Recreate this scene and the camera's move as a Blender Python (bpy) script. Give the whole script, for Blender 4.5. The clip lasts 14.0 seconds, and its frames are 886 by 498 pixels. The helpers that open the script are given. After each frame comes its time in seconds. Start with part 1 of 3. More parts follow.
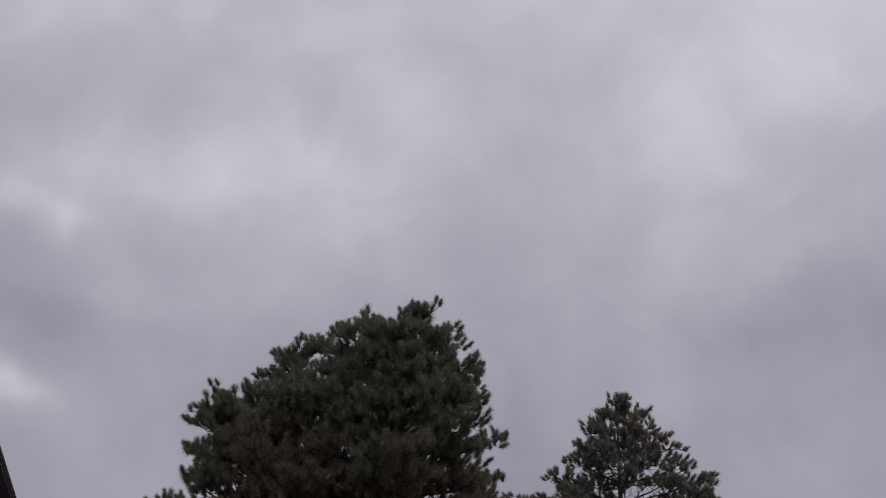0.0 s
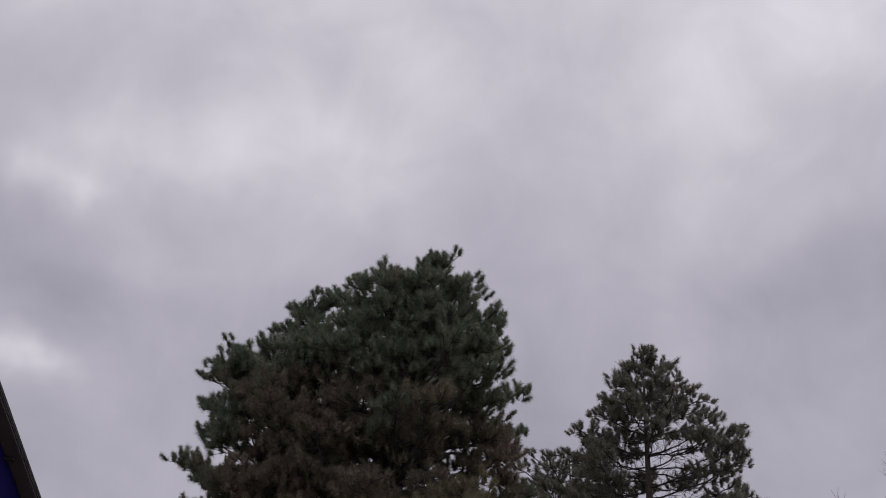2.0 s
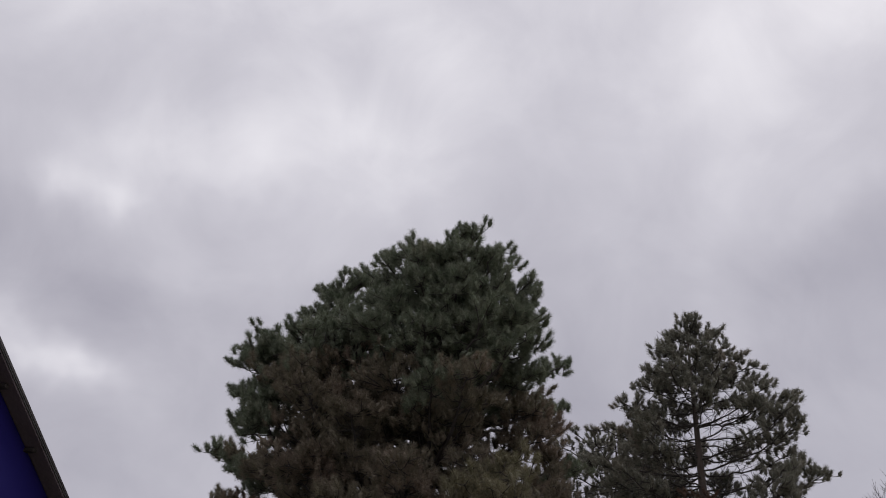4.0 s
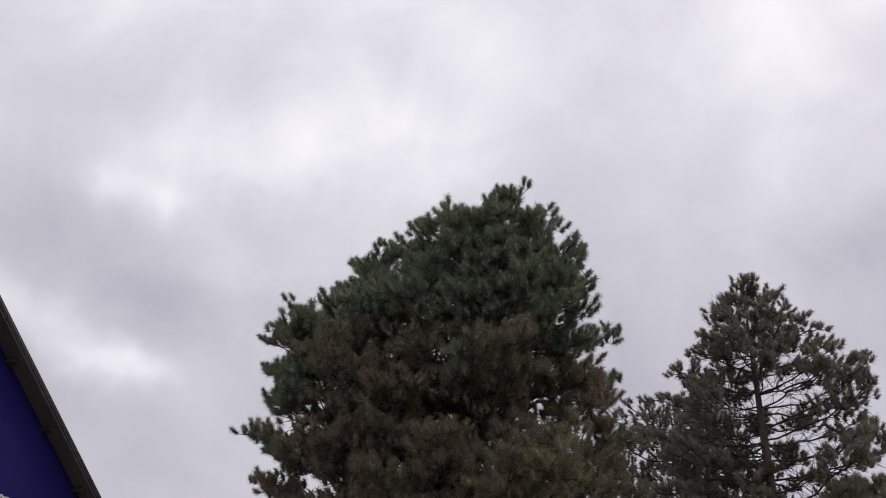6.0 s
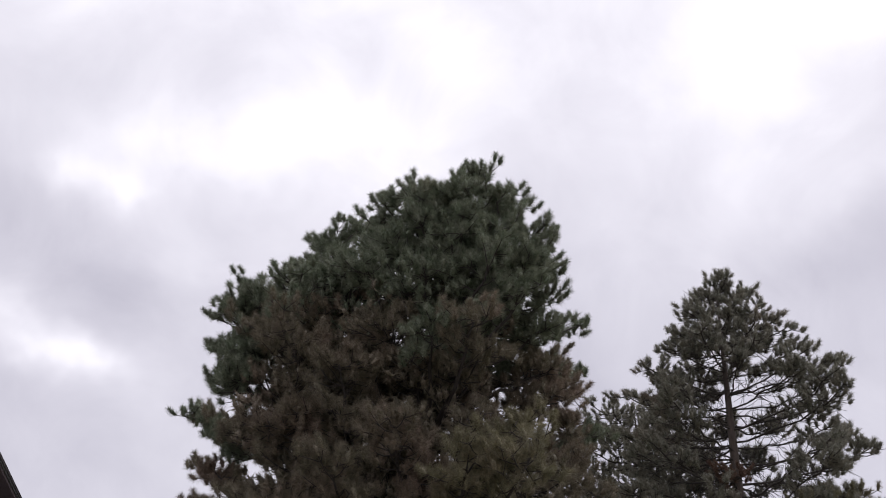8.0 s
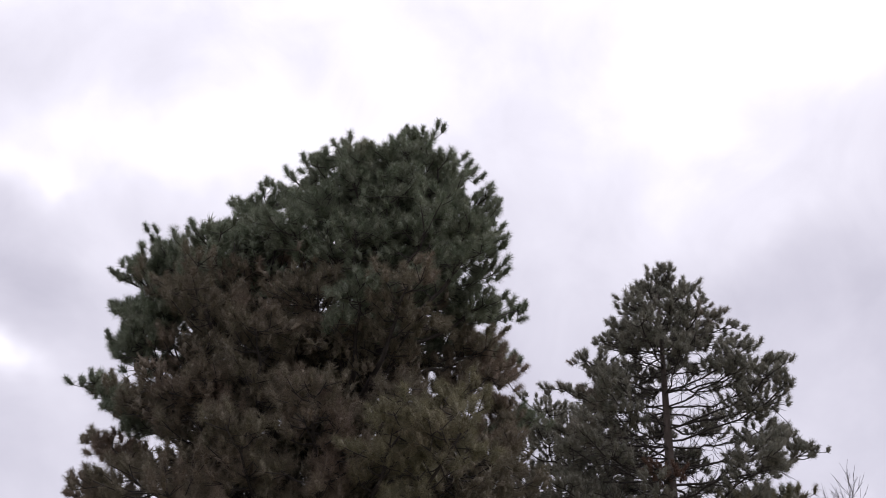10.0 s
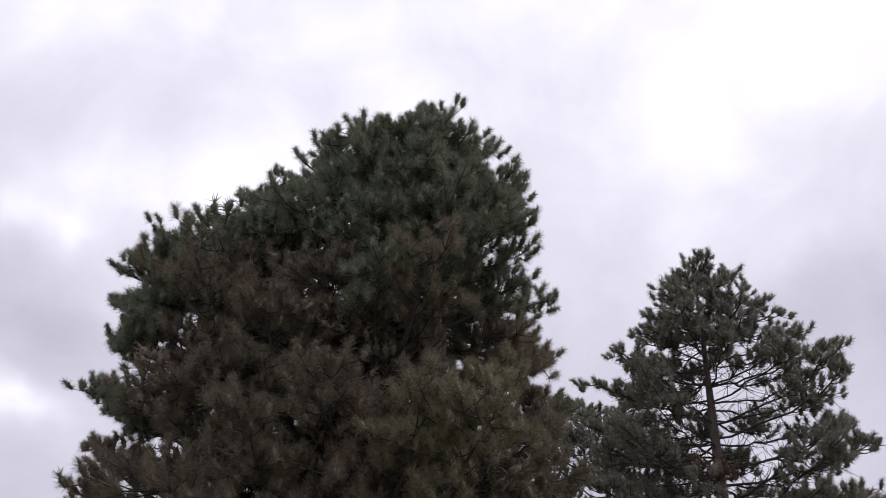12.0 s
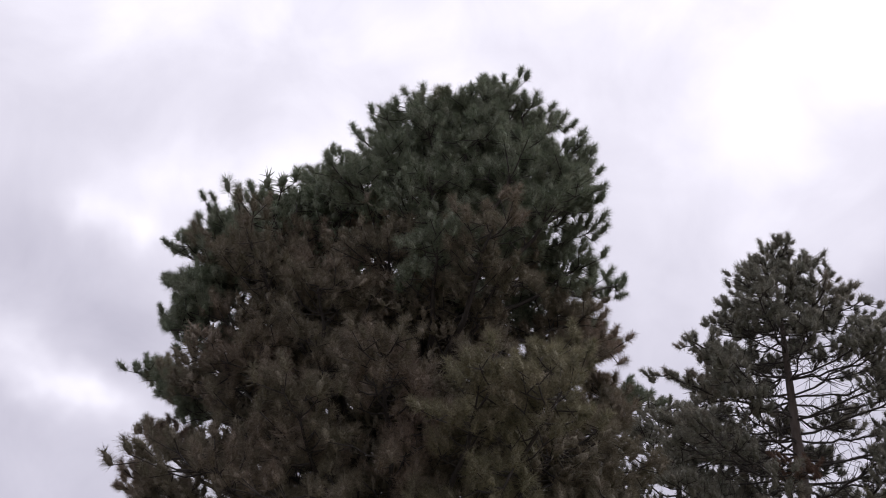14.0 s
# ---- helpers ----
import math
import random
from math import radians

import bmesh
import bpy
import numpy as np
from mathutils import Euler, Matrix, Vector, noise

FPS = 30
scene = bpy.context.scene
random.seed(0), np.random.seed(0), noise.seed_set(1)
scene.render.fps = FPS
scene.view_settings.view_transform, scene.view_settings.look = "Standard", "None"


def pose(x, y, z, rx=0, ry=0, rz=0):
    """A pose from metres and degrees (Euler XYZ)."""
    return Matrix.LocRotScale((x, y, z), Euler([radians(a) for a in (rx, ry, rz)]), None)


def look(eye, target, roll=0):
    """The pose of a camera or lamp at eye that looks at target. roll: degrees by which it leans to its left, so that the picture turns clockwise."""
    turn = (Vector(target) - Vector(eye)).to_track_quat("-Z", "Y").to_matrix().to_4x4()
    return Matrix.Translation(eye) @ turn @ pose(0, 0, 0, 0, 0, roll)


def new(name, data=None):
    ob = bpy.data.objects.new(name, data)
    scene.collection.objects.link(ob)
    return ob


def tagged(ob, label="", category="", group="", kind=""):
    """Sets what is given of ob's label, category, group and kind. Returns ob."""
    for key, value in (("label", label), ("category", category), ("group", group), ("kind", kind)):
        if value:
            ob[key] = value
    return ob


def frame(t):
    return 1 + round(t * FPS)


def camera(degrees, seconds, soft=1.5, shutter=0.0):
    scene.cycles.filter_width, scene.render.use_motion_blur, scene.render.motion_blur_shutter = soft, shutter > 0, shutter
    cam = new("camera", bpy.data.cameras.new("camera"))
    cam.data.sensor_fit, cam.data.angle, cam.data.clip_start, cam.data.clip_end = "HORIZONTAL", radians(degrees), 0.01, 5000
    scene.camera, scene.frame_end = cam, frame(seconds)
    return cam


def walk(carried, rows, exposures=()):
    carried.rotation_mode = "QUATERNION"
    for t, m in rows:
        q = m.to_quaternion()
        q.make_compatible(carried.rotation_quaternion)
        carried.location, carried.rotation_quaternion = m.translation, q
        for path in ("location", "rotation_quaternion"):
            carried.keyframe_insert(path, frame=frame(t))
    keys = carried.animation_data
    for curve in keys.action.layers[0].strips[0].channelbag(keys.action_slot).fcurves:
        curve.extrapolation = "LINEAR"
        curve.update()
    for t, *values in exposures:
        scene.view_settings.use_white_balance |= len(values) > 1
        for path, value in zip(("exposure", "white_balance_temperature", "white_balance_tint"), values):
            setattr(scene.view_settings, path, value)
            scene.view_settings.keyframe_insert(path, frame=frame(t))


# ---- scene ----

# ---- camera and walk ----
cam = camera(53, 14.0, soft=1.0)

# seconds, eye x y z, heading to the left, pitch up, roll
PATH = [
    (0, -0.000, 0.000, 1.536, 0.01, 33.20, 1.63),
    (0.2, -0.010, 0.064, 1.536, -2.27, 33.75, 0.30),
    (0.5, -0.028, 0.179, 1.536, -4.19, 32.04, -0.46),
    (0.8, -0.048, 0.325, 1.538, -4.10, 31.15, 0.13),
    (1, -0.054, 0.414, 1.540, -3.77, 31.71, 0.59),
    (1.5, -0.035, 0.580, 1.544, -1.28, 32.19, 0.83),
    (2, -0.084, 0.844, 1.553, 1.10, 31.07, 1.44),
    (4.5, 0.008, 1.971, 1.580, 3.96, 30.45, -0.00),
    (5, 0.052, 2.257, 1.594, 5.03, 30.22, 1.29),
    (5.5, 0.050, 2.531, 1.613, 5.85, 29.86, 2.69),
    (6, 0.034, 2.816, 1.645, 6.94, 29.83, -0.70),
    (6.2, 0.017, 2.951, 1.653, 7.62, 30.12, -1.3),
    (6.5, -0.029, 3.165, 1.661, 10.36, 29.54, -1.23),
    (7, -0.130, 3.490, 1.677, 12.36, 29.37, 0.46),
    (7.2, -0.150, 3.605, 1.685, 8.77, 27.99, 2.35),
    (7.5, -0.177, 3.775, 1.698, 4.38, 28.17, 1.03),
    (8, -0.119, 4.065, 1.752, 4.11, 30.12, 0.47),
    (8.5, -0.129, 4.365, 1.783, 1.99, 30.04, 3.05),
    (9, -0.084, 4.684, 1.778, 0.76, 29.69, 2.75),
    (11.5, -0.336, 6.547, 1.429, -1.23, 33.52, -0.11),
    (12, -0.294, 6.878, 1.475, 0.36, 33.38, 0.14),
    (12.5, -0.307, 7.149, 1.514, 1.99, 33.32, 0.04),
    (13, -0.320, 7.377, 1.544, 2.05, 32.95, -1.35),
    (13.5, -0.271, 7.549, 1.571, 5.38, 33.49, 1.58),
    (14, -0.278, 7.628, 1.563, 5.24, 33.32, 3.04),
]


def aimed(x, y, z, heading, pitch, roll):
    a, b = radians(heading), radians(pitch)
    way = Vector((-math.sin(a) * math.cos(b), math.cos(a) * math.cos(b), math.sin(b)))
    eye = Vector((x, y, z))
    return look(eye, eye + 10 * way, roll)


# seconds, stops, white balance
EXPOSURES = [(0, -0.44, 6370, 15), (0.5, -0.46, 6360, 15), (1, -0.28, 6390, 15), (1.5, -0.20, 6420, 14), (2, -0.22, 6420, 14), (4.5, 0.11, 6520, 10), (5, 0.19, 6540, 10),
             (6, 0.28, 6540, 10), (6.5, 0.27, 6540, 10), (7, 0.14, 6535, 10), (7.5, 0.07, 6540, 10), (8, 0.56, 6490, 11), (9, 0.70, 6440, 13), (11.5, 0.48, 6360, 13), (12, 0.52, 6350, 13),
             (12.5, 0.72, 6340, 14), (13, 0.55, 6350, 14), (13.5, 0.53, 6370, 14), (14, 0.51, 6370, 14)]
walk(cam, [(row[0], aimed(*row[1:])) for row in PATH], EXPOSURES)

# ---- sky and sun ----
SUN_AZ, SUN_EL = 38.0, 50.0
world = bpy.data.worlds.new("overcast_sky")
scene.world = world
world.use_nodes = True
wt = world.node_tree
wt.nodes.clear()


def wnode(kind, **values):
    n = wt.nodes.new(kind)
    for key, value in values.items():
        if key == "operation":
            n.operation = value
        else:
            n.inputs[int(key[1:])].default_value = value
    return n


def wmath(op, a, b=None):
    n = wnode("ShaderNodeMath", operation=op)
    for i, v in enumerate((a, b)):
        if v is None:
            continue
        if isinstance(v, (int, float)):
            n.inputs[i].default_value = v
        else:
            wt.links.new(v, n.inputs[i])
    return n.outputs[0]


def wnoise(vector, scale, detail, rough, distort=0.0):
    n = wt.nodes.new("ShaderNodeTexNoise")
    n.inputs["Scale"].default_value = scale
    n.inputs["Detail"].default_value = detail
    n.inputs["Roughness"].default_value = rough
    n.inputs["Distortion"].default_value = distort
    wt.links.new(vector, n.inputs["Vector"])
    return n


coord = wt.nodes.new("ShaderNodeTexCoord").outputs["Generated"]
split = wt.nodes.new("ShaderNodeSeparateXYZ")
wt.links.new(coord, split.inputs[0])
warp = wnoise(coord, 5.0, 4.0, 0.55)
warp_split = wt.nodes.new("ShaderNodeSeparateColor")
wt.links.new(warp.outputs["Color"], warp_split.inputs[0])
az = wmath("ARCTAN2", split.outputs[0], split.outputs[1])
el = wmath("ARCSINE", split.outputs[2])
az = wmath("ADD", az, wmath("MULTIPLY", wmath("SUBTRACT", warp_split.outputs[0], 0.5), 0.22))
el = wmath("ADD", el, wmath("MULTIPLY", wmath("SUBTRACT", warp_split.outputs[1], 0.5), 0.15))

# the cloud layer: broad banks, then finer billows
bank = wnoise(coord, 2.6, 3.0, 0.5, 0.4).outputs["Fac"]
billow = wnoise(coord, 7.5, 6.0, 0.55, 0.5).outputs["Fac"]
cover = wmath("ADD", wmath("MULTIPLY", wmath("SUBTRACT", bank, 0.5), 0.55), wmath("MULTIPLY", wmath("SUBTRACT", billow, 0.5), 0.36))
cover = wmath("ADD", cover, 0.60)
# thicker towards the horizon
thick = wmath("MINIMUM", wmath("MAXIMUM", wmath("MULTIPLY", wmath("SUBTRACT", el, 0.68), 0.8), -0.26), 0.12)
cover = wmath("ADD", cover, thick)


def cloud(total, azimuth, elevation, wide, high, amount, tilt=0.0):
    """A thinner (amount > 0) or thicker patch of the cloud layer; angles in degrees."""
    c, s = math.cos(radians(tilt)), math.sin(radians(tilt))
    u = wmath("SUBTRACT", az, radians(azimuth))
    v = wmath("SUBTRACT", el, radians(elevation))
    p = wmath("DIVIDE", wmath("ADD", wmath("MULTIPLY", u, c), wmath("MULTIPLY", v, s)), radians(wide))
    q = wmath("DIVIDE", wmath("SUBTRACT", wmath("MULTIPLY", v, c), wmath("MULTIPLY", u, s)), radians(high))
    r = wmath("ADD", wmath("MULTIPLY", p, p), wmath("MULTIPLY", q, q))
    return wmath("ADD", total, wmath("MULTIPLY", wmath("EXPONENT", wmath("MULTIPLY", r, -1.0)), amount))


cover = cloud(cover, -19, 36, 9, 3.2, 0.20, 12)
cover = cloud(cover, -30.5, 31.8, 2.6, 1.6, 0.22)
cover = cloud(cover, -26.3, 31.2, 2.0, 1.4, 0.20)
cover = cloud(cover, -31.5, 22.6, 6.5, 1.4, 0.30, -13)
cover = cloud(cover, -28, 21.8, 2.6, 1.1, 0.14, -10)
cover = cloud(cover, 23, 31, 6, 3, 0.12)
cover = cloud(cover, 27, 41, 8, 5, 0.18)
cover = cloud(cover, 4, 33.5, 5, 6, -0.10)
cover = cloud(cover, -24, 26, 8, 2.2, -0.10, -8)
cover = cloud(cover, 24, 26.5, 7, 2.6, -0.09)
cover = cloud(cover, -10, 42, 9, 2.2, -0.08, -25)

ramp = wt.nodes.new("ShaderNodeValToRGB")
stops = ramp.color_ramp.elements
stops[0].position, stops[0].color = 0.25, (0.408, 0.396, 0.456, 1)
stops[1].position, stops[1].color = 1.0, (1.0, 0.98, 1.015, 1)
middle = stops.new(0.6)
middle.color = (0.626, 0.611, 0.669, 1)
wt.links.new(cover, ramp.inputs[0])

nishita = wt.nodes.new("ShaderNodeTexSky")
nishita.sky_type, nishita.sun_disc = "NISHITA", False
nishita.sun_elevation, nishita.sun_rotation = radians(SUN_EL), radians(SUN_AZ)
clear = wt.nodes.new("ShaderNodeBackground")
clear.inputs["Strength"].default_value = 0.05
wt.links.new(nishita.outputs[0], clear.inputs["Color"])
cloudy = wt.nodes.new("ShaderNodeBackground")
cloudy.inputs["Strength"].default_value = 1.0
wt.links.new(ramp.outputs[0], cloudy.inputs["Color"])
both = wt.nodes.new("ShaderNodeMixShader")
both.inputs[0].default_value = 0.93
wt.links.new(clear.outputs[0], both.inputs[1])
wt.links.new(cloudy.outputs[0], both.inputs[2])
world_out = wt.nodes.new("ShaderNodeOutputWorld")
wt.links.new(both.outputs[0], world_out.inputs["Surface"])

sun_data = bpy.data.lights.new("sun", "SUN")
sun_data.energy, sun_data.angle, sun_data.color = 0.9, radians(25), (1.0, 0.96, 0.91)
sun = new("sun", sun_data)
a, b = radians(SUN_AZ), radians(SUN_EL)
sun.matrix_world = look((60 * math.sin(a) * math.cos(b), 60 * math.cos(a) * math.cos(b), 60 * math.sin(b)), (0, 0, 0))


# ---- materials ----
def material(name, rough=0.6, metal=0.0):
    m = bpy.data.materials.new(name)
    m.use_nodes = True
    shader = m.node_tree.nodes["Principled BSDF"]
    shader.inputs["Roughness"].default_value = rough
    shader.inputs["Metallic"].default_value = metal
    return m, m.node_tree, shader


def mottled(name, colours, scale, rough=0.6, bump=0.0, fine=0.0, stretch=(1, 1, 1), metal=0.0, depth=0.02):
    """A surface whose colour wanders over two scales of noise, with a fine relief."""
    m, nt, shader = material(name, rough, metal)
    place = nt.nodes.new("ShaderNodeTexCoord").outputs["Object"]
    mapping = nt.nodes.new("ShaderNodeMapping")
    mapping.inputs["Scale"].default_value = stretch
    nt.links.new(place, mapping.inputs[0])
    broad = nt.nodes.new("ShaderNodeTexNoise")
    broad.inputs["Scale"].default_value, broad.inputs["Detail"].default_value = scale, 6
    nt.links.new(mapping.outputs[0], broad.inputs["Vector"])
    grain = nt.nodes.new("ShaderNodeTexNoise")
    grain.inputs["Scale"].default_value, grain.inputs["Detail"].default_value = fine or scale * 9, 4
    nt.links.new(mapping.outputs[0], grain.inputs["Vector"])
    mix = nt.nodes.new("ShaderNodeMath")
    mix.operation = "MULTIPLY_ADD"
    mix.inputs[1].default_value = 0.35
    nt.links.new(grain.outputs["Fac"], mix.inputs[0])
    half = nt.nodes.new("ShaderNodeMath")
    half.operation = "MULTIPLY"
    half.inputs[1].default_value = 0.65
    nt.links.new(broad.outputs["Fac"], half.inputs[0])
    nt.links.new(half.outputs[0], mix.inputs[2])
    ramp = nt.nodes.new("ShaderNodeValToRGB")
    e = ramp.color_ramp.elements
    e[0].position, e[1].position = 0.32, 0.68
    e[0].color, e[1].color = (*colours[0], 1), (*colours[-1], 1)
    for i, c in enumerate(colours[1:-1]):
        e.new(0.32 + 0.36 * (i + 1) / (len(colours) - 1)).color = (*c, 1)
    nt.links.new(mix.outputs[0], ramp.inputs[0])
    nt.links.new(ramp.outputs[0], shader.inputs["Base Color"])
    if bump:
        relief = nt.nodes.new("ShaderNodeBump")
        relief.inputs["Strength"].default_value, relief.inputs["Distance"].default_value = bump, depth
        nt.links.new(mix.outputs[0], relief.inputs["Height"])
        nt.links.new(relief.outputs[0], shader.inputs["Normal"])
    return m


def needle_material(name, young, old, withered, share):
    """Pine needles: each one a little different, in patches of fresh, older and withered growth."""
    m, nt, shader = material(name, 0.7)
    place = nt.nodes.new("ShaderNodeTexCoord").outputs["Object"]
    patch = nt.nodes.new("ShaderNodeTexNoise")
    patch.inputs["Scale"].default_value, patch.inputs["Detail"].default_value = 0.55, 3
    nt.links.new(place, patch.inputs["Vector"])
    tuft = nt.nodes.new("ShaderNodeTexNoise")
    tuft.inputs["Scale"].default_value, tuft.inputs["Detail"].default_value = 4.5, 2
    nt.links.new(place, tuft.inputs["Vector"])
    fresh = nt.nodes.new("ShaderNodeMix")
    fresh.data_type = "RGBA"
    fresh.inputs[6].default_value, fresh.inputs[7].default_value = (*young, 1), (*old, 1)
    spread = nt.nodes.new("ShaderNodeMapRange")
    spread.inputs[1].default_value, spread.inputs[2].default_value = 0.35, 0.65
    nt.links.new(tuft.outputs["Fac"], spread.inputs[0])
    nt.links.new(spread.outputs[0], fresh.inputs[0])
    dry = nt.nodes.new("ShaderNodeMapRange")
    dry.inputs[1].default_value, dry.inputs[2].default_value = 0.62 - share, 0.80 - share
    nt.links.new(patch.outputs["Fac"], dry.inputs[0])
    second = nt.nodes.new("ShaderNodeMix")
    second.data_type = "RGBA"
    second.inputs[7].default_value = (*withered, 1)
    nt.links.new(dry.outputs[0], second.inputs[0])
    nt.links.new(fresh.outputs[2], second.inputs[6])
    streak = nt.nodes.new("ShaderNodeTexNoise")
    streak.inputs["Scale"].default_value, streak.inputs["Detail"].default_value = 55, 1
    nt.links.new(place, streak.inputs["Vector"])
    fine = nt.nodes.new("ShaderNodeMapRange")
    fine.inputs[1].default_value, fine.inputs[2].default_value = 0.35, 0.65
    fine.inputs[3].default_value, fine.inputs[4].default_value = 0.66, 1.26
    nt.links.new(streak.outputs["Fac"], fine.inputs[0])
    shade = nt.nodes.new("ShaderNodeHueSaturation")
    each = nt.nodes.new("ShaderNodeNewGeometry")
    value = nt.nodes.new("ShaderNodeMapRange")
    value.inputs[3].default_value, value.inputs[4].default_value = 0.84, 1.18
    nt.links.new(each.outputs["Random Per Island"], value.inputs[0])
    joint = nt.nodes.new("ShaderNodeMath")
    joint.operation = "MULTIPLY"
    nt.links.new(value.outputs[0], joint.inputs[0])
    nt.links.new(fine.outputs[0], joint.inputs[1])
    nt.links.new(joint.outputs[0], shade.inputs["Value"])
    nt.links.new(second.outputs[2], shade.inputs["Color"])
    nt.links.new(shade.outputs[0], shader.inputs["Base Color"])
    # part of the light passes through the thin needles
    through_light = nt.nodes.new("ShaderNodeBsdfTranslucent")
    nt.links.new(shade.outputs[0], through_light.inputs["Color"])
    blend = nt.nodes.new("ShaderNodeMixShader")
    blend.inputs[0].default_value = 0.3
    nt.links.new(shader.outputs[0], blend.inputs[1])
    nt.links.new(through_light.outputs[0], blend.inputs[2])
    nt.links.new(blend.outputs[0], nt.nodes["Material Output"].inputs["Surface"])
    return m


NEEDLES = needle_material("pine_needles", (0.165, 0.198, 0.127), (0.231, 0.249, 0.179), (0.291, 0.251, 0.172), -0.05)
# browner and slightly darker than the upper needles, for lower and inner boughs
NEEDLES_BROWN = needle_material("brown_pine_needles", (0.186, 0.166, 0.110), (0.227, 0.194, 0.141), (0.255, 0.193, 0.147), 0.12)
# olive needles, with the light on a few low boughs put into the colour
NEEDLES_LIT = needle_material("sunlit_pine_needles", (0.205, 0.190, 0.112), (0.248, 0.226, 0.145), (0.25, 0.20, 0.14), 0.08)
NEEDLES_THIN = needle_material("pine_needles_sparse", (0.205, 0.206, 0.160), (0.270, 0.255, 0.203), (0.300, 0.240, 0.190), 0.05)
NEEDLES_DEAD = needle_material("withered_needles", (0.15, 0.092, 0.064), (0.18, 0.11, 0.078), (0.14, 0.085, 0.06), 0.1)
BARK = mottled("pine_bark", [(0.045, 0.035, 0.03), (0.09, 0.07, 0.058), (0.14, 0.115, 0.10)], 3.0, 0.9, 0.8, 25, (1, 1, 0.25), depth=0.03)
TWIG = mottled("twig_bark", [(0.035, 0.029, 0.025), (0.07, 0.06, 0.052)], 6.0, 0.9)
BARE_TWIG = mottled("bare_twig_bark", [(0.06, 0.05, 0.045), (0.11, 0.095, 0.085)], 4.0, 0.9)
# unseen ground, made paler to bounce light up under soffit and trees
PALE_GROUND = mottled("pale_bounce_ground", [(0.07, 0.075, 0.04), (0.14, 0.13, 0.09), (0.24, 0.22, 0.19)], 0.35, 0.95, 0.6, 14, depth=0.04)
BLUE = mottled("blue_sheet", [(0.0145, 0.0110, 0.112), (0.018, 0.0140, 0.132)], 0.8, 0.7, 0.05, 30)
WHITE = mottled("white_sheet", [(0.60, 0.58, 0.53), (0.72, 0.70, 0.65), (0.76, 0.745, 0.70)], 1.2, 0.5, 0.05, 40, (1, 1, 0.3))
BLUE.node_tree.nodes["Principled BSDF"].inputs["Specular IOR Level"].default_value = 0.1
BOARD = mottled("weathered_board", [(0.082, 0.061, 0.068), (0.112, 0.086, 0.095), (0.135, 0.106, 0.116)], 2.0, 0.85, 0.3, 40, (1, 0.2, 1))
DARK_WOOD = mottled("dark_timber", [(0.03, 0.024, 0.02), (0.055, 0.045, 0.04)], 4.0, 0.85, 0.3, 40)
ROOFING = mottled("roof_sheet", [(0.05, 0.05, 0.052), (0.09, 0.088, 0.088)], 1.5, 0.7, 0.2, 30)
TRIM = mottled("verge_flashing", [(0.038, 0.033, 0.035), (0.064, 0.056, 0.057)], 3.0, 0.45, 0.1, 40)


# ---- helpers for meshes ----
def part(name, mesh, mat, parent=None, label="", kind=""):
    """Links a mesh (a bmesh or a mesh block) as one object under its thing."""
    if isinstance(mesh, bmesh.types.BMesh):
        block = bpy.data.meshes.new(name)
        bmesh.ops.recalc_face_normals(mesh, faces=mesh.faces)
        mesh.to_mesh(block)
        mesh.free()
    else:
        block = mesh
    block.materials.append(mat)
    ob = new(name, block)
    ob.parent = parent
    return tagged(ob, label, kind=kind)


def box(x0, x1, y0, y1, z0, z1, bevel=0.006):
    bm = bmesh.new()
    bmesh.ops.create_cube(bm, size=1)
    for v in bm.verts:
        v.co = Vector(((x0 + x1) / 2 + v.co.x * (x1 - x0), (y0 + y1) / 2 + v.co.y * (y1 - y0), (z0 + z1) / 2 + v.co.z * (z1 - z0)))
    if bevel:
        bmesh.ops.bevel(bm, geom=bm.edges[:], offset=bevel, segments=1, affect="EDGES")
    return bm


def slab(outline, x0, x1):
    """A plate with an outline of (y, z), from x0 to x1."""
    bm = bmesh.new()
    near = [bm.verts.new((x1, y, z)) for y, z in outline]
    far = [bm.verts.new((x0, y, z)) for y, z in outline]
    bm.faces.new(near)
    bm.faces.new(far[::-1])
    n = len(outline)
    for i in range(n):
        bm.faces.new((near[i], far[i], far[(i + 1) % n], near[(i + 1) % n]))
    return bm


UP = np.array((0.0, 0.0, 1.0))


def unit(v):
    return v / np.maximum(np.linalg.norm(v, axis=-1, keepdims=True), 1e-9)


def tube(out, points, radii, sides=5):
    """Adds a tapered round stem through the points to the lists of vertices and faces in out."""
    verts, faces = out
    points = np.asarray(points, float)
    along = unit(np.gradient(points, axis=0))
    side = np.where(np.abs(along[:, 2:3]) > 0.9, (1.0, 0.0, 0.0), (0.0, 0.0, 1.0))
    u = unit(np.cross(along, side))
    v = np.cross(along, u)
    turn = np.arange(sides) * 2 * np.pi / sides
    start = len(verts)
    for p, a, b, r in zip(points, u, v, radii):
        verts.extend((p + r * (np.cos(t) * a + np.sin(t) * b)).tolist() for t in turn)
    for k in range(len(points) - 1):
        o = start + k * sides
        faces.extend((o + i, o + (i + 1) % sides, o + sides + (i + 1) % sides, o + sides + i) for i in range(sides))
    faces.append(tuple(range(start + (len(points) - 1) * sides, start + len(points) * sides)))


def tube_mesh(out, smooth=True):
    block = bpy.data.meshes.new("stem")
    block.from_pydata(out[0], [], out[1])
    block.polygons.foreach_set("use_smooth", [smooth] * len(block.polygons))
    block.update()
    return block


